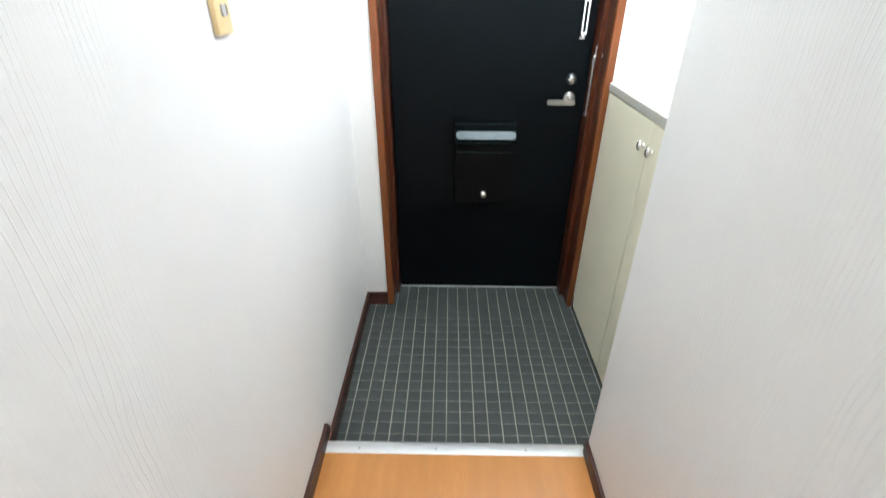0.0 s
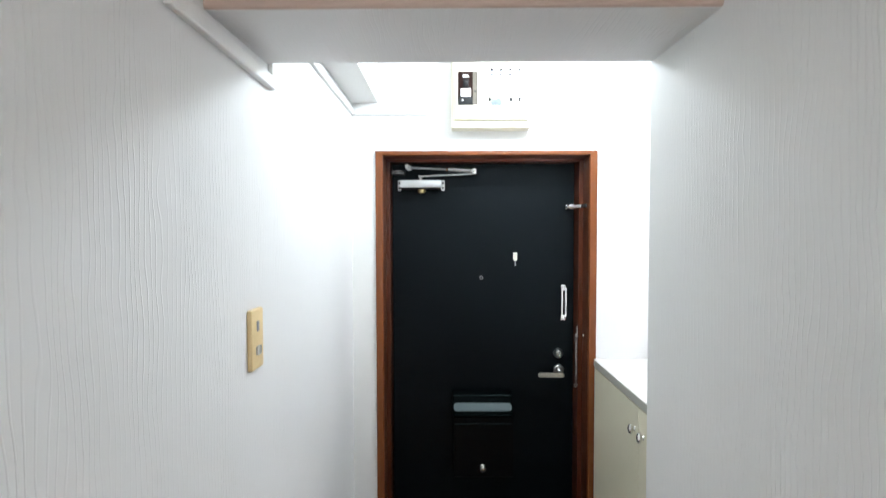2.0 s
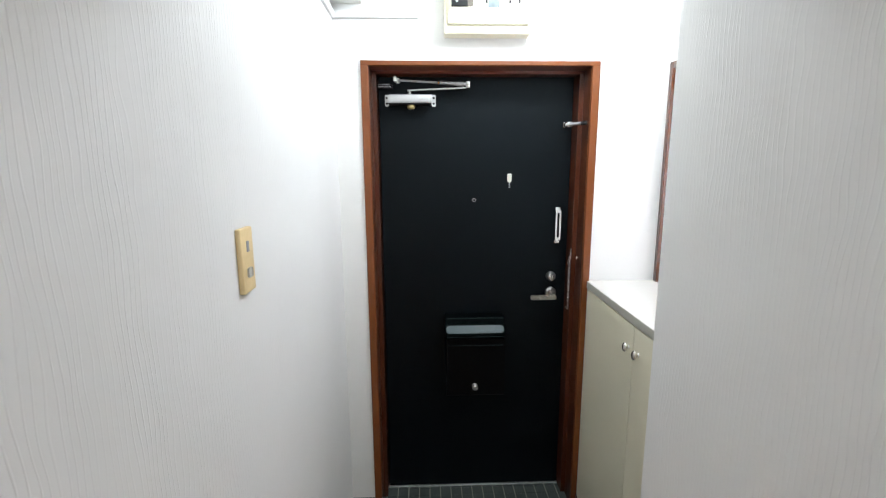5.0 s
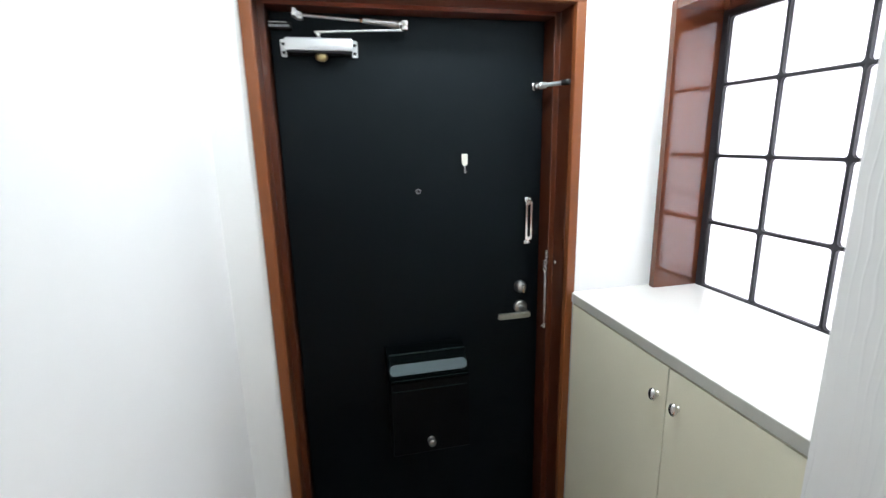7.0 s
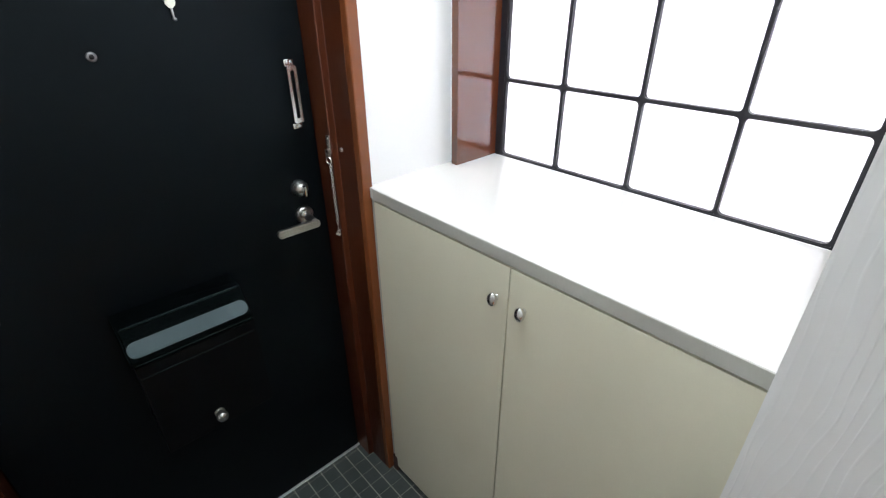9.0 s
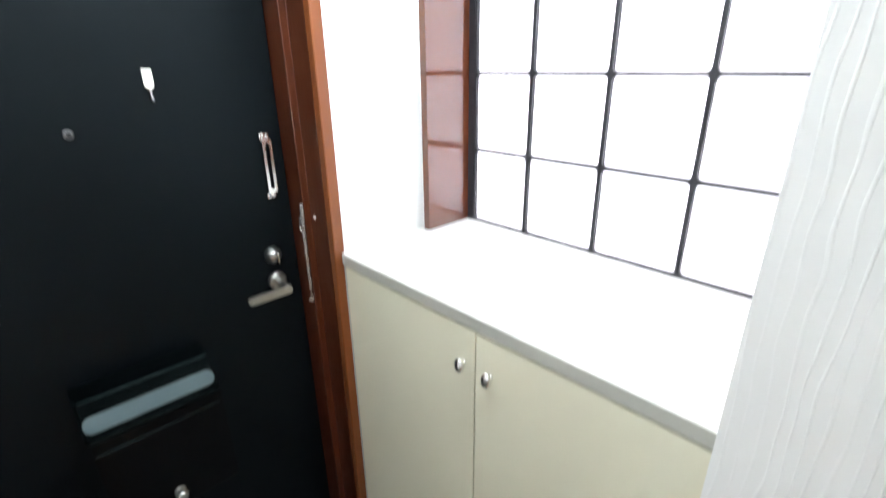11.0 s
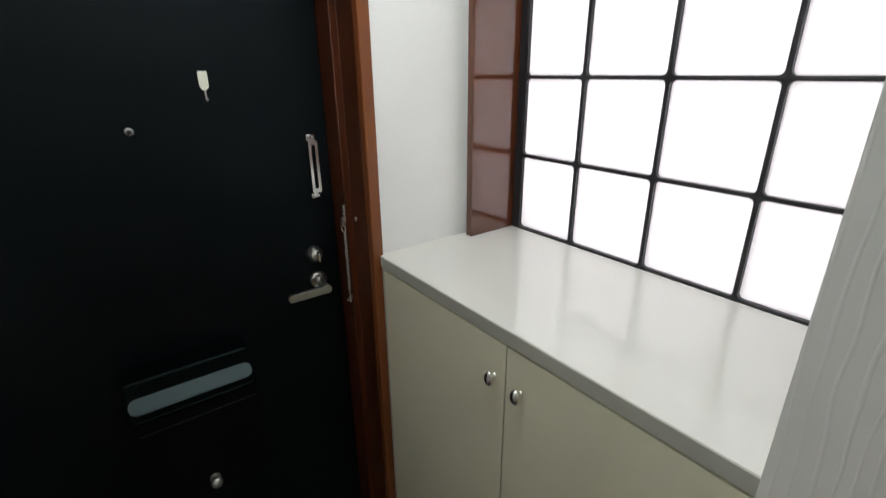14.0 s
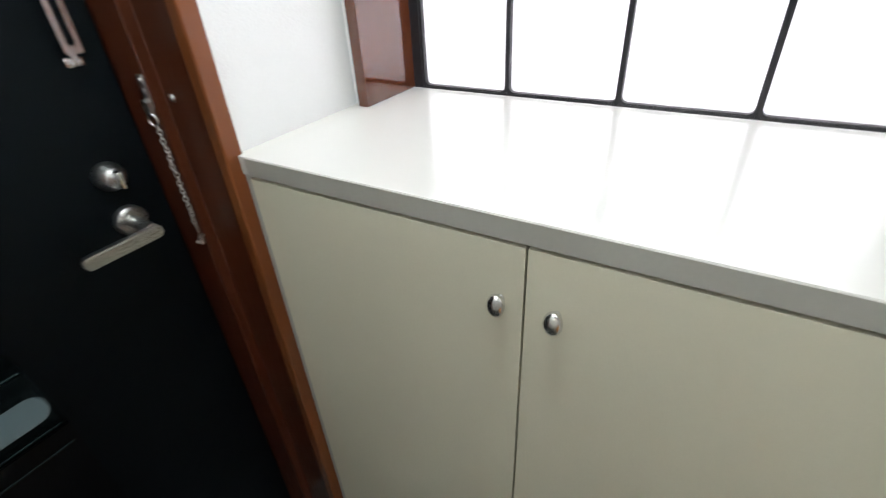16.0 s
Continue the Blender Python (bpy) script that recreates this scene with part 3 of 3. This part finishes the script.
part("cover", box(NEW(), 0.272, 0.558, 1.772, 1.788, 1.9890, 2.2615, 0.005, 3), IVORY, panel)
well = part("main_breaker", box(NEW(), 0.284, 0.361, 1.7700, 1.774, 2.043, 2.172, 0.0006), BROWN, panel, "dark brown main breaker in its window")
part("breaker_body", box(NEW(), 0.287, 0.338, 1.762, 1.7705, 2.046, 2.165, 0.001), BROWN, well)
part("lower_block", box(NEW(), 0.2862, 0.340, 1.7590, 1.7700, 2.0445, 2.0715, 0.001), BLACK, well)
part("terminal_screw", ball(NEW(), (0.302, 1.7585, 2.060), 0.0042, (1, 0.4, 1), 12), STEEL, well)
part("side_strip", box(NEW(), 0.341, 0.3600, 1.7685, 1.7705, 2.0450, 2.1700), surface("olive_brown_bakelite", (0.09, 0.075, 0.055), 0.6, vary=0.1), well, "olive brown strip beside the breaker")
part("toggle_well", box(NEW(), 0.303, 0.325, 1.7605, 1.7625, 2.1085, 2.1410, 0.0008), BLACK, well)
part("name_tag", box(NEW(), 0.295, 0.334, 1.7590, 1.7640, 2.0735, 2.104, 0.001), WHITE, well)
part("toggle", box(NEW(), 0.309, 0.319, 1.748, 1.7640, 2.114, 2.130, 0.002), BLACK, well)
part("screw", ball(NEW(), (0.351, 1.7685, 2.096), 0.004, (1, 0.4, 1), 10), BLACK, well)
curve = bpy.data.curves.new("amperage", "FONT")
curve.body, curve.size, curve.extrude, curve.offset = "60A", 0.0150, 0.0004, 0.0003
curve.align_x, curve.align_y = "CENTER", "CENTER"
letters = bpy.data.objects.new("amperage", curve)
me = bpy.data.meshes.new_from_object(letters)
bpy.data.objects.remove(letters)
bm = NEW()
bm.from_mesh(me)
bm.transform(pose(0.314, 1.7615, 2.1515, 90, 0, 0))
part("amperage", bm, WHITE, well, "white lettering 60A", smooth=False)
for x0, x1, z0, z1 in ((0.279, 0.2845, 2.038, 2.177), (0.3605, 0.366, 2.038, 2.177), (0.2845, 0.3605, 2.038, 2.0435), (0.2845, 0.3605, 2.1715, 2.177)):
    part("window_rim", box(NEW(), x0, x1, 1.7665, 1.7735, z0, z1, 0.001), IVORY, panel)
for k in range(4):
    s = part("small_switch", box(NEW(), 0.4105 + 0.0355 * k, 0.4195 + 0.0355 * k, 1.7690, 1.774, 2.1550, 2.1845, 0.001), DARK_GREY, panel)
    part("rocker", box(NEW(), 0.4125 + 0.0355 * k, 0.4172 + 0.0355 * k, 1.766, 1.7695, 2.1590, 2.1740, 0.0008), GREY, s)
for x in (0.407, 0.489, 0.523):
    part("small_slot", box(NEW(), x - 0.0036, x + 0.0036, 1.7700, 1.774, 2.0565, 2.0745), DARK_GREY, panel)
part("sticker", box(NEW(), 0.412, 0.452, 1.7708, 1.7725, 2.0425, 2.0685), surface("faded_label", (0.17, 0.195, 0.20), 0.8, spec=0.0, vary=0.2, scale=40), panel, "faded pale blue label")

# cable covers round the beam and under the soffit
cover = thing("cable_cover", "white plastic cable cover bent around the beam", "cable cover", (LEFT, 0.8, 1.86))
part("upright", box(NEW(), LEFT, LEFT + 0.016, 0.598, 0.630, 1.862, TOP, 0.004), WHITE, cover)
part("level_run", box(NEW(), LEFT, LEFT + 0.0145, 0.5965, 0.982, 1.859, 1.888, 0.004), WHITE, cover)
part("far_upright", box(NEW(), LEFT, LEFT + 0.012, 0.970, 0.982, 1.886, 2.046, 0.003), WHITE, cover)
cover2 = thing("cable_cover", "thin white cable cover under the boxed duct", "cable cover", (LEFT, 1.4, 2.04))
part("side_run", box(NEW(), LEFT, LEFT + 0.012, 1.000, FRONT - 0.001, 2.027, 2.051, 0.003), WHITE, cover2)
part("front_run", box(NEW(), LEFT + 0.012, 0.168, FRONT - 0.012, FRONT, 2.027, 2.051, 0.003), WHITE, cover2)

# shoe cabinet and counter
cabinet = thing("shoe_cabinet", "cream laminate shoe cabinet with two closed doors", "cabinet", (1.0, 1.4, 0))
# carcass coloured dark so the slits round the doors look shaded
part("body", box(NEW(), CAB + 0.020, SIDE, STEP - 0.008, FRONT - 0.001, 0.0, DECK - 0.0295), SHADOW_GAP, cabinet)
part("end_panel", box(NEW(), CAB + 0.006, CAB + 0.020, 1.829, FRONT - 0.002, 0.02, DECK - 0.0300, 0.001), EDGE, cabinet, "grey end strip")
for y0, y1, yk in ((0.9715, 1.3945, 1.357), (1.3975, 1.8275, 1.425)):
    d = part("cabinet_door", box(NEW(), CAB + 0.002, CAB + 0.019, y0, y1, 0.022, DECK - 0.0335, 0.0006), CREAM_DOOR, cabinet)
    oval = turned(NEW(), (CAB + 0.0025, yk, 0.925), (-1, 0, 0), [(0, 0.0075), (0.0015, 0.0075), (0.003, 0.0060), (0.007, 0.0062), (0.0090, 0.0105), (0.0110, 0.0142), (0.0135, 0.0153), (0.0165, 0.0148), (0.0195, 0.0122), (0.0212, 0.0080), (0.0218, 0.001)])
    bmesh.ops.scale(oval, vec=(1, 0.72, 1.05), space=Matrix.Translation((0, -yk, -0.925)), verts=oval.verts)
    part("knob", oval, KNOB, d, "oval satin nickel knob")
# strip under the doors, its shade put into the colour
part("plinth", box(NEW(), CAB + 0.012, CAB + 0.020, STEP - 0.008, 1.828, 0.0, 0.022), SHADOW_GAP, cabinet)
counter = thing("counter_top", "glossy white counter board over the shoe cabinet", "counter", (1.0, 1.4, DECK - 0.029))
part("board", box(NEW(), LIP + 0.002, 1.262, STEP - 0.0075, FRONT - 0.0005, DECK - 0.029, DECK, 0.0015), COUNTER, counter)
part("edge_band", box(NEW(), LIP, LIP + 0.0022, STEP - 0.0072, 1.8285, DECK - 0.0285, DECK - 0.001, 0.0006), EDGE, counter, "grey edge band")

# lattice window
window = thing("window_1", "frosted window behind a black square lattice, brightly lit", "window", (1.2, 1.4, DECK), kind="structure")
W0, W1 = 0.988, 1.812
part("frame_jamb", box(NEW(), SIDE - 0.014, 1.285, W1, 1.834, DECK, 1.876, 0.0015), WINDOW_WOOD, window)
part("frame_jamb", box(NEW(), SIDE - 0.014, 1.285, 0.963, W0, DECK, 1.876, 0.0015), WINDOW_WOOD, window)
part("frame_head", box(NEW(), SIDE - 0.0135, 1.285, W0, W1, 1.850, 1.8755, 0.0015), surface("polished_red_brown_head", (0.105, 0.029, 0.0115), 0.4, vary=0.02, scale=4, grain=40, stretch=(5, 0.5, 5), coat=1.0, spec=0.0, coat_ior=1.75), window)
COLS, ROWS_Z = [1.792, 1.609, 1.408, 1.207, 1.006], [1.0405, 1.2440, 1.445, 1.648, 1.834]
HALF = 0.0043


def cell_bars():
    """The whole lattice: a sheet with rounded square holes, as deep as its bars."""
    bm = NEW()
    for i in range(4):
        for j in range(4):
            y1, y0, z0, z1 = COLS[i], COLS[i + 1], ROWS_Z[j], ROWS_Z[j + 1]
            hole = rounded(y0 + HALF, y1 - HALF, z0 + HALF * (0.55 if j == 0 else 1), z1 - HALF, 0.010, 4)
            cu, cv = (y0 + y1) / 2, (z0 + z1) / 2
            rim = []
            for u, v in hole:
                k = max(abs(u - cu) / ((y1 - y0) / 2), abs(v - cv) / ((z1 - z0) / 2))
                rim.append((cu + (u - cu) / k, cv + (v - cv) / k))
            n = len(hole)
            a, b, c, d = ([bm.verts.new((x, u, v)) for u, v in pts] for pts, x in ((rim, 1.264), (hole, 1.2648), (hole, 1.2752), (rim, 1.276)))
            for p, q in ((a, b), (b, c), (c, d)):
                for s in range(n):
                    bm.faces.new((p[s], p[(s + 1) % n], q[(s + 1) % n], q[s]))
    bmesh.ops.recalc_face_normals(bm, faces=bm.faces)
    return bm


part("lattice", cell_bars(), LATTICE, window, "black square lattice with rounded corners")
bm = NEW()
box(bm, 1.262, 1.286, COLS[0], W1, DECK, 1.850)
part("sash_stile", bm, LATTICE, window)
part("sash_stile", box(NEW(), 1.262, 1.286, W0, COLS[-1], DECK, 1.850), LATTICE, window)
part("sash_rail", box(NEW(), 1.2625, 1.286, COLS[-1], COLS[0], ROWS_Z[-1], 1.850), LATTICE, window)
part("sash_rail", box(NEW(), 1.2625, 1.286, COLS[-1], COLS[0], DECK, ROWS_Z[0]), LATTICE, window)
for i in range(4):
    for j in range(4):
        part("pane", box(NEW(), 1.2775, 1.2805, COLS[i + 1] + 0.001, COLS[i] - 0.001, ROWS_Z[j] + 0.001, ROWS_Z[j + 1] - 0.001), PANE, window, smooth=False)
for y in COLS[1:4]:
    part("back_bar", box(NEW(), 1.282, 1.289, y - HALF * 0.8, y + HALF * 0.8, ROWS_Z[0], ROWS_Z[-1]), LATTICE, window)
for z in ROWS_Z[1:4]:
    part("back_bar", box(NEW(), 1.2825, 1.2885, COLS[-1], COLS[0], z - HALF * 0.8, z + HALF * 0.8), LATTICE, window)
setting("backdrop", box(NEW(), 1.545, 1.555, 0.90, 1.92, 0.98, 1.95), DAYLIGHT, "hazy bright daylight outside the window")

# ---- floor tiles ----
PITCH, GAP, GAP_ROW = 0.0493, 0.0041, 0.0021
floor = setting("floor", box(NEW(), LEFT, CAB + 0.03, STEP, 2.03, -0.06, -0.0016), GROUT, "grey-green mosaic tile floor with pale grout")


def tile_mesh():
    bm = NEW()
    h, k = (PITCH - GAP) / 2, (PITCH - GAP_ROW) / 2
    box(bm, -h, h, -k, k, -0.006, 0.0, 0.0012, 1)
    me = bpy.data.meshes.new("tile")
    bm.to_mesh(me)
    bm.free()
    me.materials.append(TILE)
    return me


tile = tile_mesh()
rest = NEW()
X0, Y0 = -0.1528, 0.998
count = 0
for r in range(21):
    for c in range(21):
        x, y = X0 + PITCH * (c + 0.5), Y0 + PITCH * (r + 0.5)
        if y > FRONT and not -0.045 < x < 0.845:
            continue
        if r < 15:
            ob = new("tile", tile)
            ob.location = (x, y, random.uniform(-0.0003, 0.0003))
            ob.rotation_euler = (random.uniform(-0.004, 0.004), random.uniform(-0.004, 0.004), random.uniform(-0.008, 0.008))
            ob.parent = floor
        else:
            h, k = (PITCH - GAP) / 2, (PITCH - GAP_ROW) / 2
            box(rest, x - h, x + h, y - k, y + k, -0.006, random.uniform(-0.0004, 0.0003))
tagged(part("tiles_by_the_door", rest, TILE, floor, smooth=False), kind="stuff")
